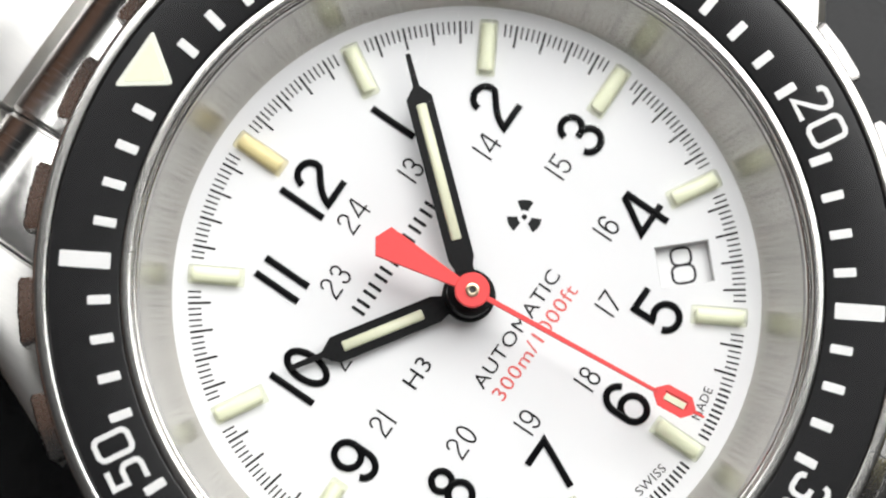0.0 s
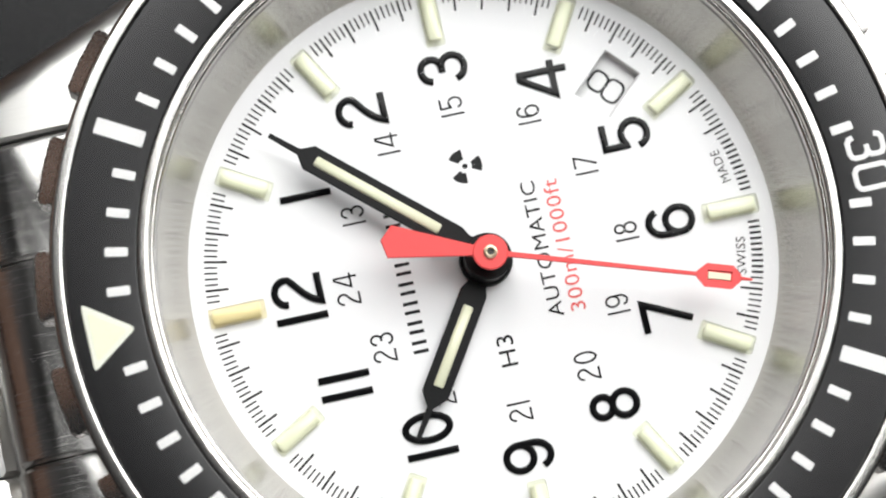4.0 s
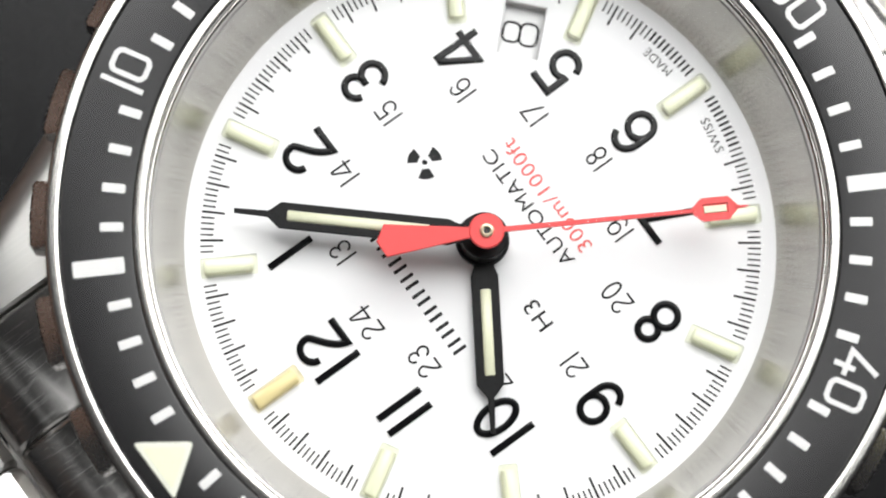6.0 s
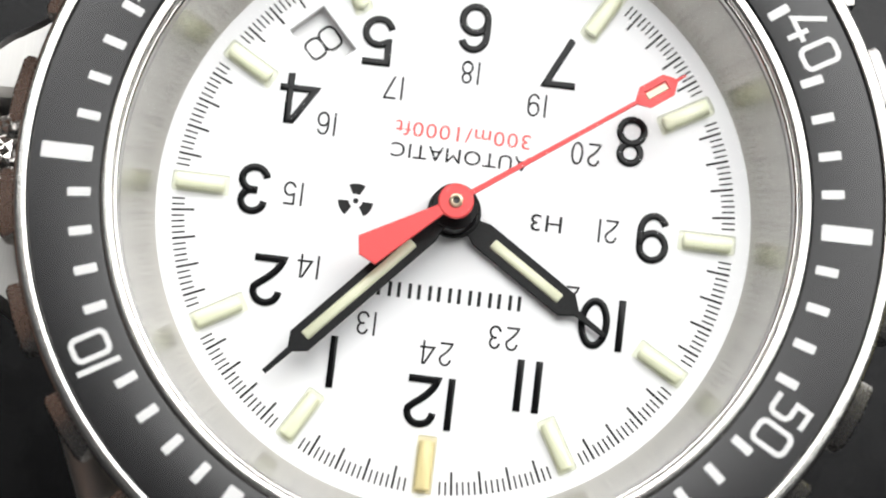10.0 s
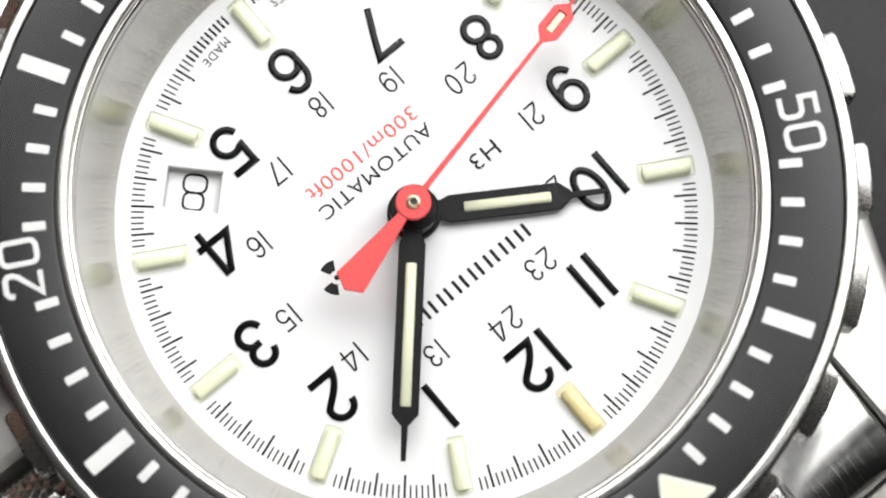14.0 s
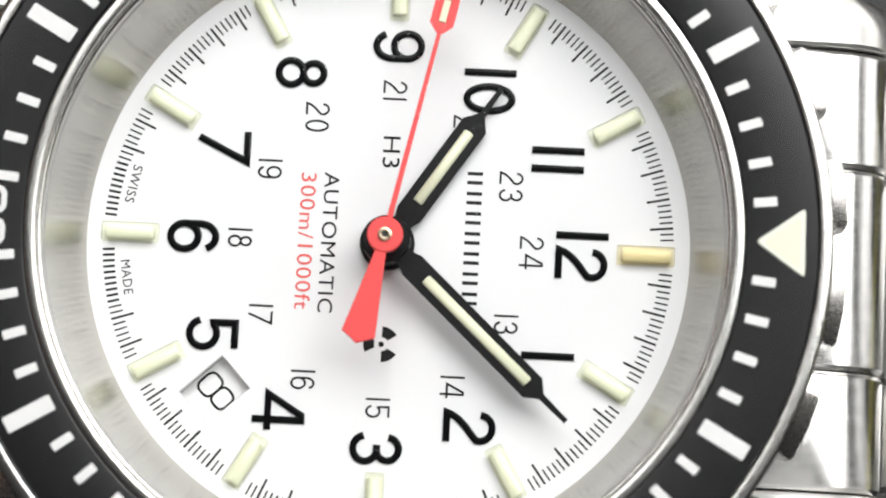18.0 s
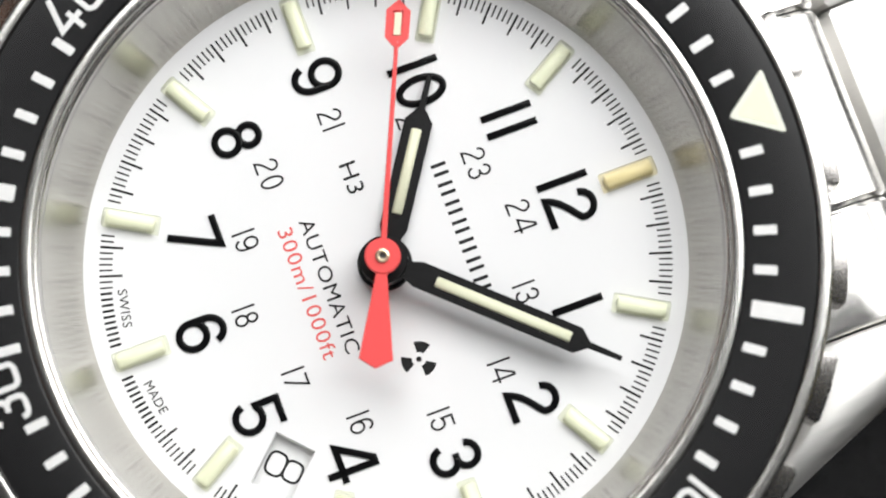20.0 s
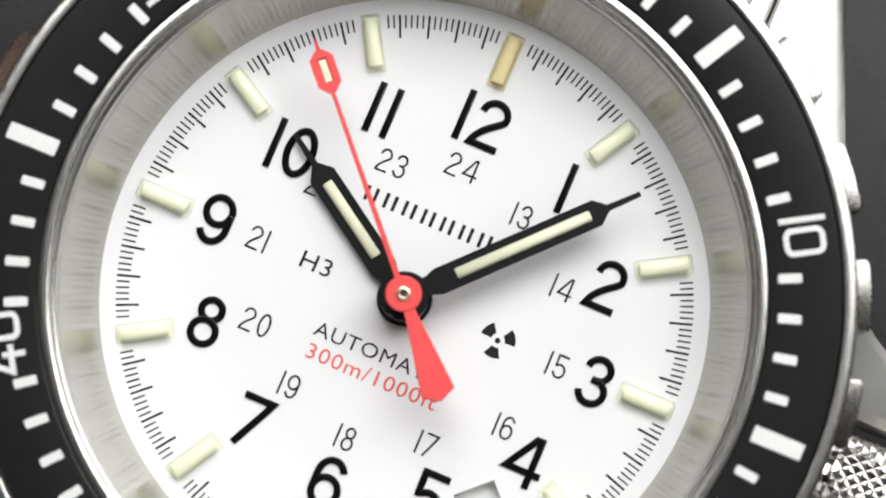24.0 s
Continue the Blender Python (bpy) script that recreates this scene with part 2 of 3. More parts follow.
def figures(text, table, size, w, h, gap, widen=1.0, crown=0.75):
    """A number as one raised mesh, centred on the origin. size is the outer height."""
    bm = bmesh.new()
    s, lift = size - w, 0.0
    total = sum(table[c][0] * s * widen for c in text) + (gap + w) * (len(text) - 1)
    x = -total / 2
    for c in text:
        width, lines = table[c]
        for pts, closed in lines:
            ends = [(x + u * s * widen, -s / 2 + v * s) for u, v in pts]
            if not closed:
                d = (Vector(ends[0]) - Vector(ends[1])).normalized() * (w / 2 if c in "147" else 0)
                ends[0] = (ends[0][0] + d.x, ends[0][1] + d.y)
                d = (Vector(ends[-1]) - Vector(ends[-2])).normalized() * (w / 2 if c in "147" else 0)
                ends[-1] = (ends[-1][0] + d.x, ends[-1][1] + d.y)
            stroke(bm, ends, w, h + lift, closed, crown=crown)
            lift += 0.006
        x += width * s * widen + gap + w
    return bm


def lettering(name, text, material, parent, height, width, at, label="", raise_=0.02):
    """Words in the built-in font, set to a cap height and a total width in mm."""
    cu = bpy.data.curves.new(name, "FONT")
    cu.body, cu.align_x, cu.align_y, cu.resolution_u, cu.space_character = text, "CENTER", "TOP_BASELINE", 3, 1.08
    tmp = bpy.data.objects.new(name, cu)
    scene.collection.objects.link(tmp)
    bpy.context.view_layer.update()
    me = bpy.data.meshes.new_from_object(tmp.evaluated_get(bpy.context.evaluated_depsgraph_get()))
    bpy.data.objects.remove(tmp)
    xs = [v.co.x for v in me.vertices]
    cx, kx, ky = (max(xs) + min(xs)) / 2, width / (max(xs) - min(xs)), height / 0.729
    mid = 0.729 / 2
    for v in me.vertices:
        v.co = ((v.co.x - cx) * kx * MM, (v.co.y - mid) * ky * MM, raise_ * MM)
    me.materials.clear()
    me.materials.append(material)
    ob = new(name, me)
    ob.parent = parent
    ob.matrix_basis = at
    if label:
        tagged(ob, label)
    return ob


# ---- the setting ----
def slab(name, x0, x1, y0, y1, z0, z1, material, label):
    bm = bmesh.new()
    bmesh.ops.create_cube(bm, size=1)
    for v in bm.verts:
        v.co = Vector(((x0, x1)[v.co.x > 0], (y0, y1)[v.co.y > 0], (z0, z1)[v.co.z > 0])) * 1000
    ob = new(name, mesh_of(name, bm, material))
    return tagged(ob, label, kind="structure")


slab("tabletop", -0.65, 0.75, -1.2, 1.2, -0.04, 0.0, TABLE, "black satin tabletop under the watch")
slab("wall_west", -0.75, -0.65, -1.6, 1.6, -0.75, 1.9, DARKWALL, "plain dark grey wall of the studio")
# unseen brown panel, added so that steel on the left mirrors brown
slab("reflection_panel_west", -0.65, -0.635, -0.2, 1.2, 0.0, 0.45, BROWNPANEL, "brown panel out of view, added for its reflection in the steel")
slab("wall_east", 0.75, 0.85, -1.6, 1.6, -0.75, 1.9, DARKWALL, "plain dark grey wall of the studio")
# unseen olive panel, added so that steel on the right mirrors olive
slab("reflection_panel_east", 0.735, 0.75, -0.20, 0.08, 0.0, 0.20, OLIVEPANEL, "olive panel out of view, added for its reflection in the steel")
slab("wall_north", -1.5, 1.5, 1.5, 1.6, -0.75, 1.9, DARKWALL, "plain dark grey wall of the studio")
slab("wall_south", -1.5, 1.5, -1.6, -1.5, -0.75, 1.9, DARKWALL, "plain dark grey wall of the studio")
slab("floor", -1.6, 1.6, -1.6, 1.6, -0.85, -0.75, DARKWALL, "dark grey studio floor")
slab("ceiling", -1.6, 1.6, -1.6, 1.6, 1.9, 2.0, DARKWALL, "dark grey studio ceiling")

# ---- the watch ----
watch = tagged(new("wristwatch"), "steel diving watch, white dial, black bezel, steel bracelet, lying face up", "watch")


def build_case():
    bm = lathe([(14.2, -1.2), (14.2, -5.5), (19.2, -5.5), (20.1, -4.6), (20.3, -1.0), (20.2, 1.2), (19.6, 1.8), (16.0, 1.8)], 160)
    part("case", bm, BRUSHED, watch, "brushed steel watch case", 35)
    part("caseback", prism([(16.5 * math.cos(i * math.pi / 40), 16.5 * math.sin(i * math.pi / 40)) for i in range(80)], -6.8, -5.48), BLASTED, watch, "flat steel caseback")
    # four lugs that slope down and out
    for sx in (1, -1):
        for sy in (1, -1):
            bm = bmesh.new()
            rows = []
            for y, z, xo, drop in ((12.0, -0.35, 18.0, 5.2), (15.6, -0.36, 16.45, 5.2), (18.5, -0.38, 15.25, 5.1), (21.6, -0.50, 14.05, 5.0), (22.0, -0.58, 13.9, 5.0), (22.4, -0.70, 13.74, 5.0), (22.8, -0.88, 13.58, 4.9), (23.2, -1.12, 13.45, 4.7), (23.6, -1.45, 13.3, 4.5), (23.9, -1.95, 13.2, 4.2), (24.1, -2.8, 13.12, 3.9), (24.3, -4.4, 13.05, 3.0), (24.5, -6.0, 13.0, 1.8)):
                xi = 10.85
                sec = [(xi, z - drop), (xi, z - 0.15), (xi + 0.15, z), (xo - 1.75, z), (xo - 1.45, z - 0.01), (xo - 0.8, z - 0.2), (xo - 0.25, z - 0.65), (xo, z - 1.3), (xo + 0.1, z - drop)]
                rows.append([bm.verts.new((sx * x, sy * y, zz)) for x, zz in sec])
            for a, b in zip(rows, rows[1:]):
                for i in range(9):
                    bm.faces.new((a[i], a[(i + 1) % 9], b[(i + 1) % 9], b[i]))
            bm.faces.new(rows[0])
            bm.faces.new(rows[-1])
            part("lug", bm, LUGSTEEL, watch, "brushed steel lug with a polished bevel", 30)
    # guards on both sides of the crown
    for s in (1, -1):
        out = [(17.5, s * 9.5), (20.0, s * 8.0), (21.2, s * 7.1), (22.6, s * 6.3), (24.3, s * 4.9), (24.6, s * 4.0), (24.2, s * 3.2), (19.0, s * 3.1)]
        bm = prism(out, -4.8, 0.6, 0.45)
        for v in bm.verts:
            if v.co.z > -1:
                v.co.z -= 0.17 * (v.co.x - 19.5)
        part("crown_guard", bm, LUGSTEEL, watch, "steel crown guard", 30)


def build_crown():
    n, m, r0 = 46, 12, 2.40
    bm = bmesh.new()
    rings = []
    for j in range(m + 1):
        ring = []
        for i in range(n):
            a = 2 * math.pi * i / n
            r = r0 + (0.19 if (i + j) % 2 == 0 and 0 < j < m else 0.0)
            ring.append(bm.verts.new((21.6 + j * 0.355, r * math.sin(a), r * math.cos(a))))
        rings.append(ring)
    for a, b in zip(rings, rings[1:]):
        for i in range(n):
            k = (i + 1) % n
            j = rings.index(a)
            if (i + j) % 2 == 0:
                bm.faces.new((a[i], a[k], b[i])), bm.faces.new((a[k], b[k], b[i]))
            else:
                bm.faces.new((a[i], b[k], b[i])), bm.faces.new((a[i], a[k], b[k]))
    bm.faces.new(rings[0])
    bm.faces.new(rings[-1])
    crown = part("crown", bm, KNURL, watch, "knurled polished steel crown", at=pose(0, 0, -1.6 * MM))
    cap = lathe([(2.4, 0), (2.4, 0.35), (2.1, 0.7), (0.01, 0.8)], 48)
    part("crown_cap", cap, STEEL, crown, "smooth domed crown cap", 40, at=pose(25.85 * MM, 0, 0, 0, 90, 0))
    part("crown_stem", lathe([(1.6, 0), (1.6, 2.5)], 32), STEEL, crown, "", 40, at=pose(19.4 * MM, 0, 0, 0, 90, 0))


def build_bezel():
    ring = lathe([(16.685, 4.60), (16.68, 4.92), (16.65, 4.962), (16.59, 4.985), (16.48, 4.997), (16.36, 5.0), (16.25, 4.992), (16.17, 4.965), (16.12, 4.91), (16.10, 4.60), (16.10, 1.85), (20.2, 1.85), (20.70, 2.2), (20.80, 4.40),
                  (20.79, 4.78), (20.765, 4.87), (20.71, 4.935), (20.63, 4.972), (20.52, 4.99), (20.36, 5.0), (20.20, 5.005), (20.15, 4.98), (20.08, 4.70)], 240, True)
    bezel = part("bezel", ring, SATIN, watch, "satin steel rotating bezel", 60)
    part("bezel_insert", lathe([(16.69, 4.7), (16.70, 4.95), (16.75, 5.01), (16.80, 5.02), (20.00, 5.02), (20.06, 4.96), (20.06, 4.7)], 240, True), INSERT, bezel, "black bezel insert", 25)
    # grip teeth
    hw = radians(4.45)
    bm = bmesh.new()
    levels = []
    for z, r1, k in ((1.9, 21.3, 1.0), (2.2, 21.56, 1.0), (3.86, 21.56, 1.0), (4.01, 21.48, 0.995), (4.46, 20.74, 0.95)):
        levels.append([bm.verts.new((r * math.sin(a * k), r * math.cos(a * k), z)) for r, a in ((20.6, -hw), (r1 - 0.14, -hw), (r1, -hw * 0.86), (r1 + 0.03, 0), (r1, hw * 0.86), (r1 - 0.14, hw), (20.6, hw))])
    for a, b in zip(levels, levels[1:]):
        for i in range(6):
            bm.faces.new((a[i], a[i + 1], b[i + 1], b[i]))
    bm.faces.new(levels[0])
    bm.faces.new(levels[-1])
    first = part("grip_tooth", bm, BLASTED, bezel, "satin steel grip tooth", 30, at=pose(0, 0, 0, 0, 0, -7.4))
    for i in range(1, 24):
        again(first, pose(0, 0, 0, 0, 0, -7.4 - 15 * i))
    # markings
    off, top = -0.69, 5.025
    def eased(w, h, c=0.06):
        return [(-w + c, -h), (w - c, -h), (w, -h + c), (w, h - c), (w - c, h), (-w + c, h), (-w, h - c), (-w, -h + c)]
    thin, thick = eased(0.222, 0.55), eased(0.395, 1.21)
    first_thin = first_thick = None
    for i in range(1, 60):
        if i % 10 == 0:
            bm = figures(str(i), SQUARE, 1.95, 0.27, 0.05, 0.22, 1.05, crown=0.9)
            part("bezel_numeral", bm, BEZELWHITE, bezel, "white painted number on the insert", at=on(6 * i + off, 18.48, top))
        elif i % 5 == 0:
            if first_thick is None:
                first_thick = part("five_minute_bar", prism(thick, 0, 0.05, 0.02), BEZELWHITE, bezel, "white five minute bar", at=on(6 * i + off, 18.36, top))
            else:
                again(first_thick, on(6 * i + off, 18.36, top))
        elif first_thin is None:
            first_thin = part("minute_bar", prism(thin, 0, 0.05, 0.02), BEZELWHITE, bezel, "white minute bar", at=on(6 * i + off, 17.66, top))
        else:
            again(first_thin, on(6 * i + off, 17.66, top))
    pip = part("pip_triangle", prism(rounded([(-1.66, 1.10), (0, -1.22), (1.66, 1.10)], 0.30), 0, 0.07, 0.04), PIPEDGE, bezel, "pale edge of the luminous triangle", 25, at=on(off, 18.34, top))
    part("pip_lume_fill", prism(rounded([(-1.22, 0.88), (0, -0.82), (1.22, 0.88)], 0.26), 0.04, 0.085, 0.012), PIPLUME, pip, "pale green luminous triangle", 25)


def build_rehaut():
    part("rehaut", lathe([(14.47, -0.3), (14.47, 0.0), (14.72, 0.5), (14.98, 1.05), (15.24, 1.7), (15.47, 2.4), (15.66, 3.2), (15.78, 4.0), (15.80, 4.18), (15.84, 4.2)], 240), TURNED, watch, "radially brushed steel inner ring", 20)
    part("gasket", lathe([(15.80, 4.10), (15.81, 4.30), (15.83, 4.36), (15.87, 4.38), (15.87, 3.4)], 200), SEAL, watch, "grey crystal gasket", 40)
    part("crystal_bezel", lathe([(15.86, 3.6), (15.86, 4.46), (15.89, 4.56), (15.94, 4.63), (16.00, 4.67), (16.06, 4.68), (16.09, 4.66), (16.10, 4.60)], 200), SATIN, watch, "thin polished steel ring round the crystal", 60)
    glass = part("crystal", lathe([(0.02, 4.25), (15.6, 4.25), (15.82, 4.22)], 128), GLASS, watch, "clear flat sapphire crystal", 30)
    glass.visible_shadow = False


# ---- the dial ----
def build_dial():
    bm = bmesh.new()
    outer = [bm.verts.new((14.5 * math.cos(2 * math.pi * i / 160), 14.5 * math.sin(2 * math.pi * i / 160), 0)) for i in range(160)]
    a = radians(136.9)
    ux, uy = Vector((math.sin(a), math.cos(a))), Vector((math.cos(a), -math.sin(a)))
    c = ux * 10.80

    def corner(u, v, z, grow=0.0):
        p = c + ux * (u * (1.32 + grow)) + uy * (v * (1.0 + grow))
        return bm.verts.new((p.x, p.y, z))
    quad = ((-1, -1), (1, -1), (1, 1), (-1, 1))
    top = [corner(u, v, 0, 0.05) for u, v in quad]
    low = [corner(u, v, -0.12) for u, v in quad]
    edges = []
    for ring in (outer, top):
        for i, v in enumerate(ring):
            edges.append(bm.edges.new((v, ring[(i + 1) % len(ring)])))
    bmesh.ops.triangle_fill(bm, edges=edges, use_beauty=True)
    for i in range(4):
        bm.faces.new((top[i], top[(i + 1) % 4], low[(i + 1) % 4], low[i]))
    dial = part("dial", bm, WHITE, watch, "white lacquered dial with black numerals")
    # window walls; the shade inside the recess is put into their grey
    bm = bmesh.new()
    rims = [[bm.verts.new((u * 1.32, v * 1.0, z)) for u, v in quad] for z in (-0.12, -0.8)]
    for i in range(4):
        bm.faces.new((rims[0][i], rims[0][(i + 1) % 4], rims[1][(i + 1) % 4], rims[1][i]))
    part("date_window_edge", bm, EDGE, dial, "grey edge of the date window, shade put into its colour", at=on(136.9, 10.80, 0, 90))
    part("date_disc", prism([(-1.6, -1.6), (1.6, -1.6), (1.6, 1.6), (-1.6, 1.6)], -0.85, -0.70), DISC, dial, "white date disc in the window", at=on(136.9, 10.80))
    bm = bmesh.new()
    for cy, rx, ry in ((0.43, 0.50, 0.43), (-0.45, 0.57, 0.45)):
        stroke(bm, [(rx * math.copysign(abs(math.cos(t)) ** 0.6, math.cos(t)), cy + ry * math.copysign(abs(math.sin(t)) ** 0.7, math.sin(t))) for t in (2 * math.pi * k / 28 for k in range(28))], 0.125, 0.01, True)
    part("date_figure", bm, THIN, dial, "black date figure 8", at=on(136.7, 10.78, -0.695, 90))

    # hour numerals
    for text, x, y in (("12", 0.15, 9.30), ("1", 5.00, 7.90), ("2", 8.55, 4.34), ("3", 9.80, -0.05), ("4", 8.20, -4.76), ("5", 4.68, -8.15),
                       ("6", 0.04, -9.35), ("7", -4.36, -8.10), ("8", -8.20, -4.61), ("9", -9.74, 0.04), ("10", -7.68, 4.53), ("11", -4.50, 7.97)):
        gap = {"11": 0.555, "12": 0.33, "10": 0.345}.get(text, 0.3)
        part("hour_numeral", figures(text, ROUND, 2.52, 0.34, 0.11, gap, 1.0, crown=0.88), PRINT, dial, "raised glossy black hour number " + text, smooth=75, at=pose(x * MM, y * MM, 0.002 * MM))
    for text, x, y in (("24", 0.07, 6.90), ("13", 3.58, 5.84), ("14", 6.70, 3.43), ("15", 7.87, -0.06), ("16", 6.69, -3.70), ("17", 3.65, -5.89), ("18", 0.0, -7.10),
                       ("19", -3.42, -5.86), ("20", -6.07, -3.72), ("21", -7.55, -0.03), ("22", -5.72, 3.43), ("23", -3.10, 5.78)):
        part("inner_numeral", figures(text, ROUND, 1.16, 0.105, 0.02, 0.21, 0.84), THIN, dial, "thin black twenty-four hour number " + text, at=pose(x * MM, y * MM, 0.002 * MM))

    # tritium vials, one an hour
    core = lathe([(0.01, 0), (0.29, 0.0), (0.37, 0.07), (0.37, 2.28), (0.29, 2.35), (0.01, 2.35)], 24)
    for v in core.verts:
        v.co = Vector((v.co.x, v.co.z - 1.13, v.co.y * 0.72 + 0.31))
    core_mesh = mesh_of("vial_core", core, LUME, 40)
    amber = core_mesh.copy()
    amber.materials.clear()
    amber.materials.append(AMBER)
    shell_mesh = mesh_of("vial_glass", capsule(0.465, 0.66, 0.26, -1.38, 1.38, 0.06), VIAL, 30)
    amber_shell = shell_mesh.copy()
    amber_shell.materials.clear()
    amber_shell.materials.append(AMBERVIAL)
    for h in range(12):
        marker = new("hour_vial", amber if h == 0 else core_mesh)
        marker.parent, marker.matrix_basis = dial, on(30 * h, 12.32, 0.02)
        tagged(marker, "amber tritium vial at twelve" if h == 0 else "pale green tritium vial")
        tube = new("vial_glass", amber_shell if h == 0 else shell_mesh)
        tube.parent, tube.matrix_basis = dial, on(30 * h, 12.34, 0.01)
        tube.visible_shadow = False
        tagged(tube, "clear glass tube round the vial")

    # minute track: a line every fifth of a minute
    bm = bmesh.new()
    for k in range(300):
        near = min(k % 25, 25 - k % 25)
        if near <= 2:
            continue
        from_six = abs(k - 150)
        long = k % 5 == 0 and from_six > 12
        r0, hw = (12.58, 0.056) if long else (13.06, 0.042)
        if from_six <= 12:
            r0, hw = 13.12, 0.060
        a = radians(k * 1.2)
        s, c0 = math.sin(a), math.cos(a)
        vs = [bm.verts.new((r * s + w * c0, r * c0 - w * s, 0.012)) for r, w in ((r0, -hw), (13.69, -hw), (13.69, hw), (r0, hw))]
        bm.faces.new(vs)
    track = part("minute_track", bm, THIN, dial, "fine black minute lines round the dial")
    tagged(track, kind="stuff")

    # words and marks
    lettering("lettering", "AUTOMATIC", THIN, dial, 0.75, 6.8, pose(0.02 * MM, -2.82 * MM, 0), "black printed word AUTOMATIC")
    lettering("lettering", "300m/1000ft", REDPRINT, dial, 0.77, 6.62, pose(0.0, -3.93 * MM, 0), "red printed depth rating 300m/1000ft")
    lettering("lettering", "H3", THIN, dial, 0.87, 1.52, pose(-4.51 * MM, -0.03 * MM, 0), "black printed mark H3")
    lettering("lettering", "SWISS", THIN, dial, 0.48, 1.84, on(190.8, 12.59, 0, 180), "small black printed word SWISS")
    lettering("lettering", "MADE", THIN, dial, 0.48, 1.66, on(170.1, 12.58, 0, 180), "small black printed word MADE")
    bm = bmesh.new()
    stroke(bm, [(0.07 * math.cos(k * math.pi / 6), 0.07 * math.sin(k * math.pi / 6)) for k in range(12)], 0.13, 0.02, True)
    for a0 in (60, 180, 300):
        inner, outer = [], []
        for k in range(7):
            a = radians(a0 - 28 + 56 * k / 6)
            inner.append((0.34 * math.sin(a), 0.34 * math.cos(a)))
            outer.append((0.86 * math.sin(a), 0.86 * math.cos(a)))
        bm2 = inner + outer[::-1]
        vs = [bm.verts.new((x, y, 0.015)) for x, y in bm2]
        bm.faces.new(vs)
    part("trefoil", bm, THIN, dial, "black three-bladed radiation sign", at=pose(4.81 * MM, -0.06 * MM, 0))
    # maker's line as plain bars
    bm = bmesh.new()
    for k in range(8):
        x = -3.42 + k * 0.975
        for dx in (-0.22, 0.22):
            stroke(bm, [(x + dx, -0.37), (x + dx, 0.37)], 0.17, 0.015)
    part("maker_bars", bm, THIN, dial, "black printed bars in place of a maker's line", at=pose(0, 4.03 * MM, 0))


# ---- the pointers ----
def frame_outline(outline, hole, z0, z1, bm):
    """A flat ring between an outline and a hole with as many points."""
    n = len(outline)
    vs = [[bm.verts.new((x, y, z)) for x, y in o] for o, z in ((outline, z0), (outline, z1), (hole, z1), (hole, z0))]
    for a, b in zip(vs, vs[1:] + vs[:1]):
        for i in range(n):
            j = (i + 1) % n
            bm.faces.new((a[i], a[j], b[j], b[i]))


def pointer(name, half, start, shoulder, neck, tip, slot0, slot1, label):
    out = [(half * 0.74, start), (half * 0.74, 1.32), (half, 1.75), (half, shoulder), (0.16, neck), (0.12, tip), (-0.12, tip), (-0.16, neck), (-half, shoulder), (-half, 1.75), (-half * 0.74, 1.32), (-half * 0.74, start)]
    ob = part(name, prism(out, 0, 0.16, 0.04), BLACKHAND, watch, label)
    part("lume_strip", capsule(0.27, 0.22, 0.21, slot0, slot1, 0.06, 0.10), LUMEHAND, ob, "pale luminous strip", 50)
    return ob


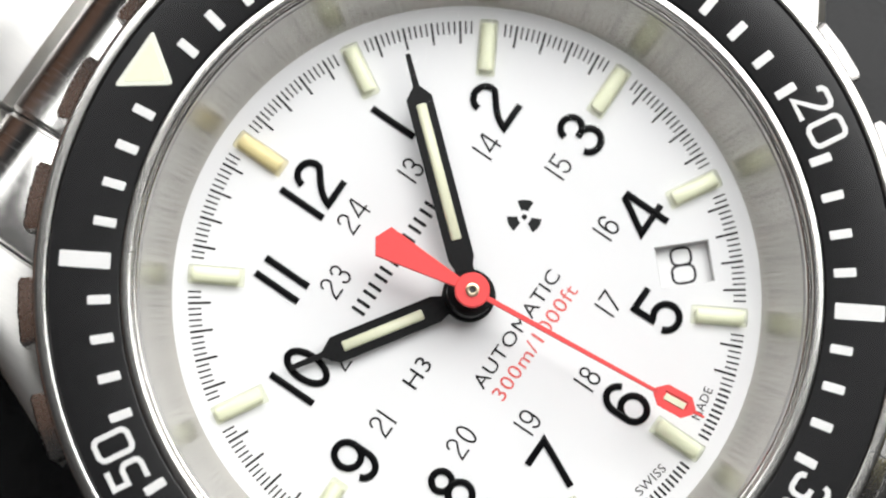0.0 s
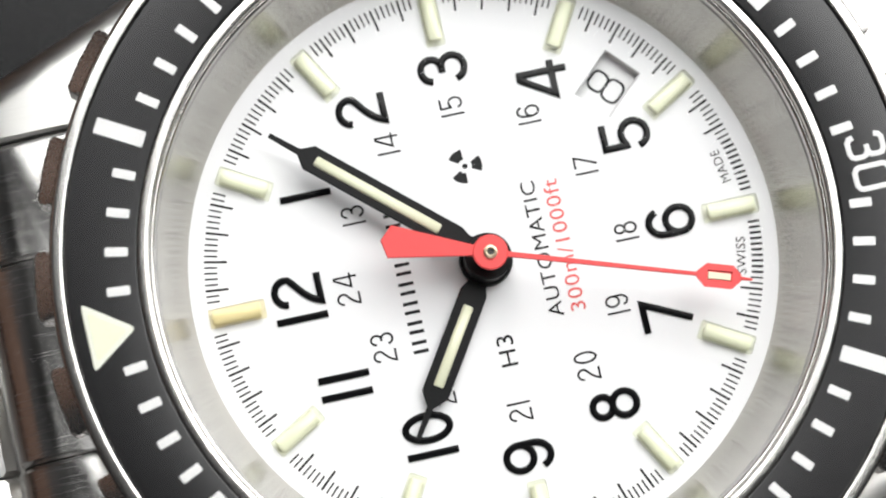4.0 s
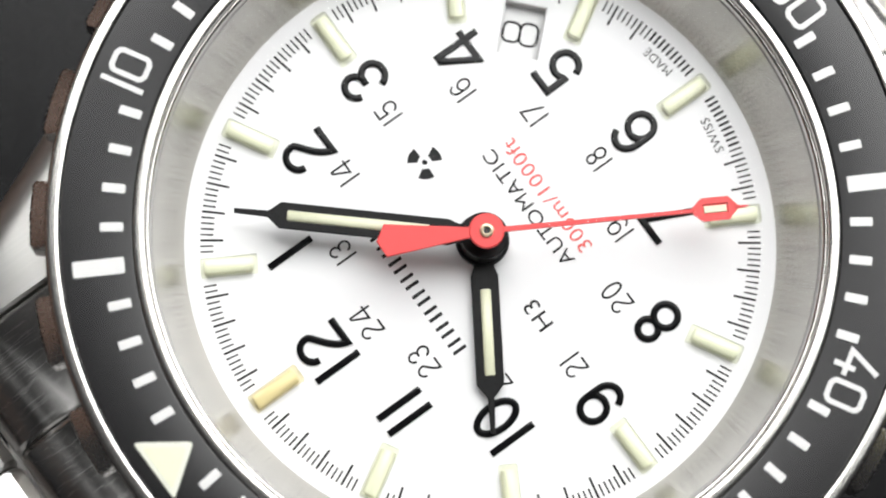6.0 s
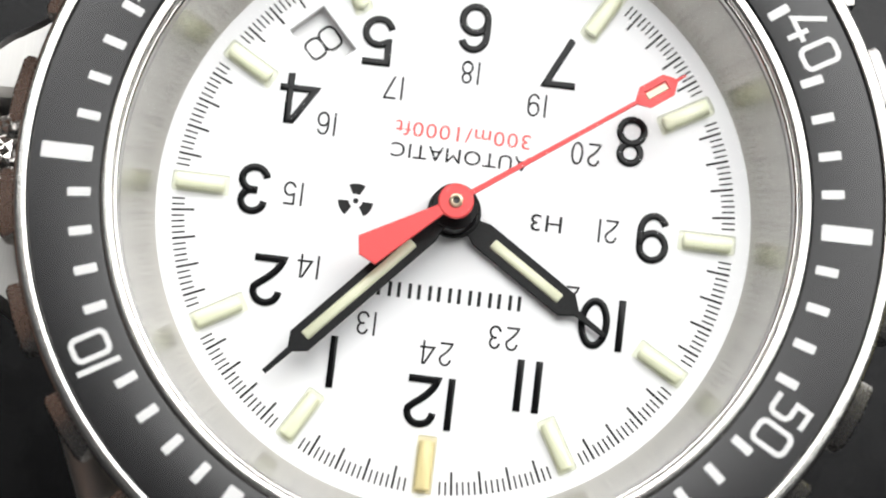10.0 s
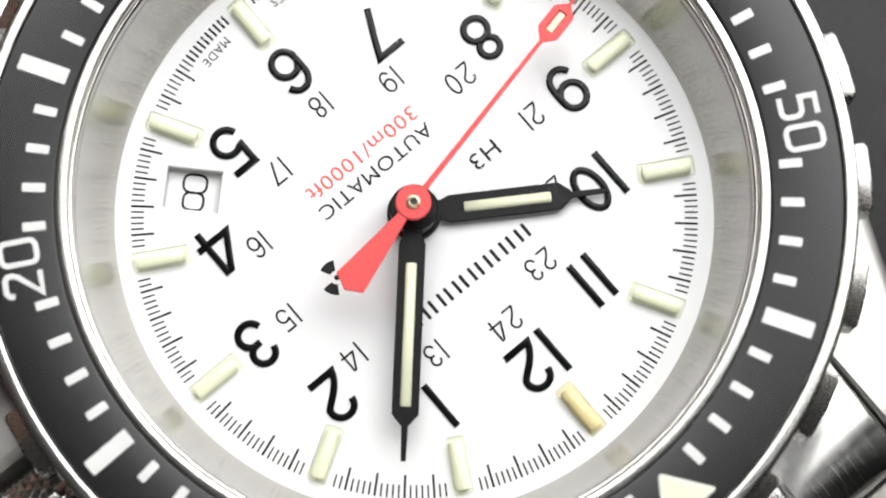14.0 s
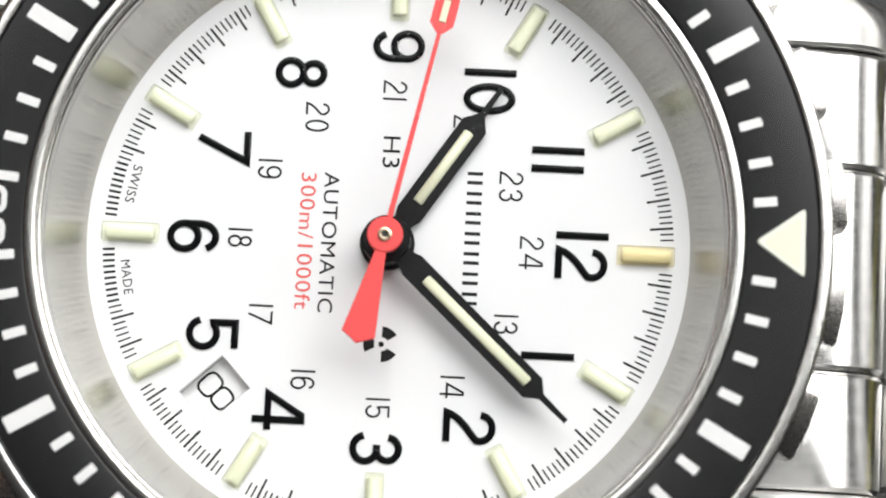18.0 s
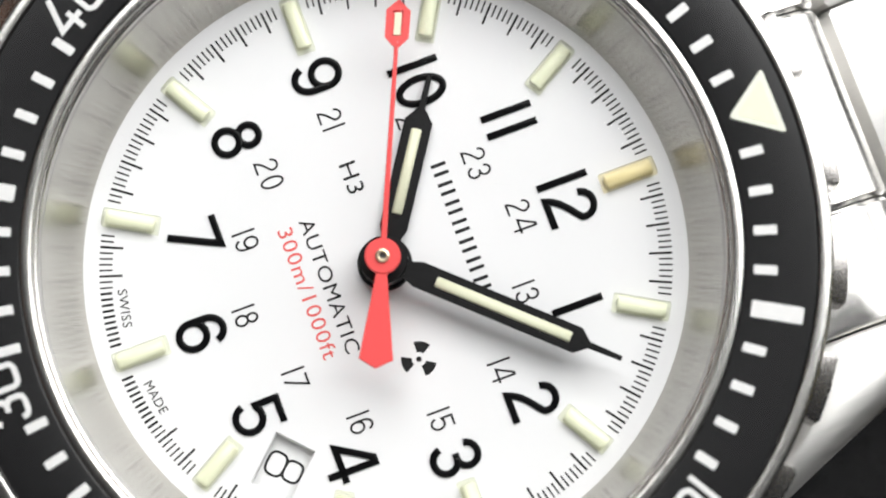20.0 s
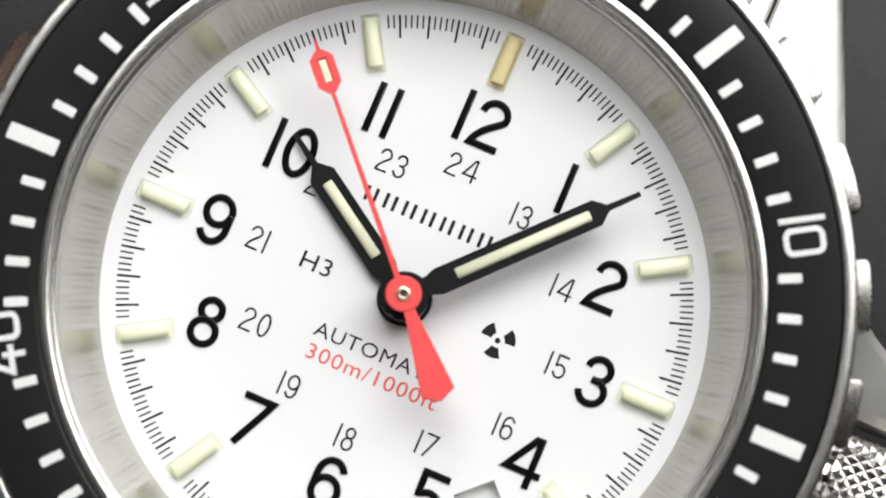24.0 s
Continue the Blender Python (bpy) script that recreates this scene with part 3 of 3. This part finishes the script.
def build_pointers():
    hour = pointer("hour_hand", 0.67, 0.75, 7.06, 7.7, 9.42, 2.42, 6.65, "black hour hand with a pale luminous strip")
    part("collar", lathe([(0.01, 0.2), (1.26, 0.2), (1.31, 0.14), (1.31, -0.1)], 48), BLACKHAND, hour, "", 40)
    minute = pointer("minute_hand", 0.64, 0.7, 9.88, 10.45, 12.1, 2.66, 9.54, "black minute hand with a pale luminous strip")
    part("collar", lathe([(0.01, 0.3), (1.08, 0.3), (1.14, 0.24), (1.14, -1.0)], 48), BLACKHAND, minute, "", 40)
    bm = bmesh.new()
    prism([(-0.135, 0.6), (0.135, 0.6), (0.095, 10.1), (-0.095, 10.1)], 0, 0.14, 0.03, bm)
    prism([(0.25, -0.7), (-0.25, -0.7), (-0.80, -4.85), (0.0, -5.28), (0.80, -4.85)], 0, 0.14, 0.04, bm)
    prism([(-0.10, 11.95), (0.10, 11.95), (0.05, 12.65), (-0.05, 12.65)], 0, 0.14, 0.03, bm)
    frame_outline([(0.15, 9.95), (0.57, 10.4), (0.57, 11.7), (0.15, 12.1), (-0.15, 12.1), (-0.57, 11.7), (-0.57, 10.4), (-0.15, 9.95)],
                  [(0.24, 10.42), (0.26, 10.46), (0.26, 11.64), (0.24, 11.68), (-0.24, 11.68), (-0.26, 11.64), (-0.26, 10.46), (-0.24, 10.42)], 0, 0.14, bm)
    prism([(0.30, 10.3), (0.30, 11.75), (-0.30, 11.75), (-0.30, 10.3)], 0.01, 0.04, 0.0, bm)
    prism([(0.85 * math.cos(k * math.pi / 24), 0.85 * math.sin(k * math.pi / 24)) for k in range(48)], 0.0, 0.2, 0.06, bm)
    second = part("second_hand", bm, RED, watch, "red second hand with a broad counterweight")
    part("lume_strip", prism([(-0.17, 10.5), (0.17, 10.5), (0.17, 11.6), (-0.17, 11.6)], 0.02, 0.12, 0.03), LUMEHAND, second, "pale luminous strip")
    part("collar", lathe([(0.6, 0.0), (0.6, -1.2)], 32), BLACKHAND, second, "", 40)
    part("pin", lathe([(0.16, 0.14), (0.16, 0.33), (0.22, 0.36), (0.32, 0.32), (0.34, 0.1)], 32), GOLD, second, "gilt centre pin with a hole", 40)
    # flat black disc that stands for the shade down the hole
    part("pin_hole", lathe([(0.01, 0.22), (0.165, 0.22)], 24), HOLESHADE, second, "black disc in the pin, painted as the shade in its hole")
    return hour, minute, second


# ---- the bracelet ----
def cushion(x0, x1, profile, bevel=0.22):
    """A link piece: a y-z profile drawn across x with bevelled ends."""
    bm = bmesh.new()
    n = len(profile)
    cy, cz = sum(p[0] for p in profile) / n, sum(p[1] for p in profile) / n
    rings = []
    for x, k in ((x0, bevel), (x0 + bevel, 0), (x1 - bevel, 0), (x1, bevel)):
        ring = []
        for y, z in profile:
            d = Vector((y - cy, z - cz))
            d = d - d.normalized() * k
            ring.append(bm.verts.new((x, cy + d.x, cz + d.y)))
        rings.append(ring)
    for a, b in zip(rings, rings[1:]):
        for i in range(n):
            bm.faces.new((a[i], a[(i + 1) % n], b[(i + 1) % n], b[i]))
    bm.faces.new(rings[0])
    bm.faces.new(rings[-1])
    return bm


def build_bracelet():
    # end links, filling the space between the lugs
    def end_profile(top, out):
        return [(15.5, -5.5), (15.5, top + 0.74), (20.6, top + 0.11), (21.9, top - 0.05), (22.3, top - 0.135), (22.7, top - 0.28), (23.1, top - 0.48), (23.5, top - 0.74), (23.8, top - 1.06), (24.05, top - 1.5), (24.2, top - 2.1), (24.27, top - 2.8), (out, top - 3.8), (out, -6.8), (22.0, -7.0)]
    for sy in (1, -1):
        for x0, x1, top, out in ((-10.7, -4.98, -0.9, 24.3), (-4.88, 4.88, -0.9, 24.3), (4.98, 10.7, -0.9, 24.3)):
            bm = cushion(x0, x1, end_profile(top, out))
            for v in bm.verts:
                v.co.y *= sy
            part("end_link", bm, BRUSHED, watch, "brushed steel end link between the lugs", 35)
    # rows of links on an oval that closes under the case
    a, b, zc = 44.0, 20.8, -22.0
    centre = cushion(-4.9, 4.9, [(-3.2, -1.4), (-3.3, 0.6), (-2.8, 1.25), (-1.2, 1.5), (1.2, 1.5), (2.8, 1.25), (3.3, 0.6), (3.2, -1.4)])
    side = cushion(5.05, 10.3, [(-3.2, -1.4), (-3.3, 0.6), (-2.8, 1.25), (-1.2, 1.5), (1.2, 1.5), (2.8, 1.25), (3.3, 0.6), (3.2, -1.4)])
    side2 = cushion(-10.3, -5.05, [(-3.2, -1.4), (-3.3, 0.6), (-2.8, 1.25), (-1.2, 1.5), (1.2, 1.5), (2.8, 1.25), (3.3, 0.6), (3.2, -1.4)])
    meshes = [mesh_of("link_block", centre, LINKSTEEL, 35), mesh_of("link_block", side, LINKSTEEL, 35), mesh_of("link_block", side2, LINKSTEEL, 35)]
    for sy in (1, -1):
        phi, rows = 50.8, 0
        while phi > -90 and rows < 20:
            y, z = a * math.cos(radians(phi)), zc + b * math.sin(radians(phi))
            ty, tz = a * math.sin(radians(phi)), -b * math.cos(radians(phi))
            tilt = math.degrees(math.atan2(tz, ty))
            m = pose(0, sy * y * MM, z * MM, sy * tilt * min(1.0, 0.15 + 0.4 * rows), 0, 0)
            link = new("bracelet_link", meshes[0])
            link.parent, link.matrix_basis = watch, m
            tagged(link, "three-piece brushed steel bracelet link")
            for me in meshes[1:]:
                s = new("link_block", me)
                s.parent = link
            step = 6.75 / math.hypot(ty, tz)
            phi -= math.degrees(step)
            rows += 1


build_case()
build_crown()
build_bezel()
build_rehaut()
build_dial()
HOUR, MINUTE, SECOND = build_pointers()
build_bracelet()


def motions():
    """The watch turns on its stand; its pointers go on."""
    seat = pose(-0.6092 * MM, -2.3380 * MM, 0, 2.273, -0.311, 0)
    turns = ((0, 55.63), (2, 79.13), (4, 102.57), (6, 126.12), (8, 149.73), (10, 173.24), (12, 196.64), (14, 220.06), (16, 243.65), (18, 267.01), (20, 290.20), (22, 313.46), (24, 336.95))
    walk(watch, [(t, pose(0, 0, H, 0, 0, turn) @ seat) for t, turn in turns])
    walk(SECOND, [(t, pose(0, 0, 3.12 * MM, 0, 0, -(174.3 + 5.975 * t))) for t in range(25)])
    walk(MINUTE, [(t, pose(0, 0, 1.64 * MM, 0, 0, -(41.04 + 0.1 * t))) for t in range(0, 25, 4)])
    walk(HOUR, [(t, pose(0, 0, 0.40 * MM, 0, 0, -(303.23 + 0.0083 * t))) for t in range(0, 25, 8)])


motions()
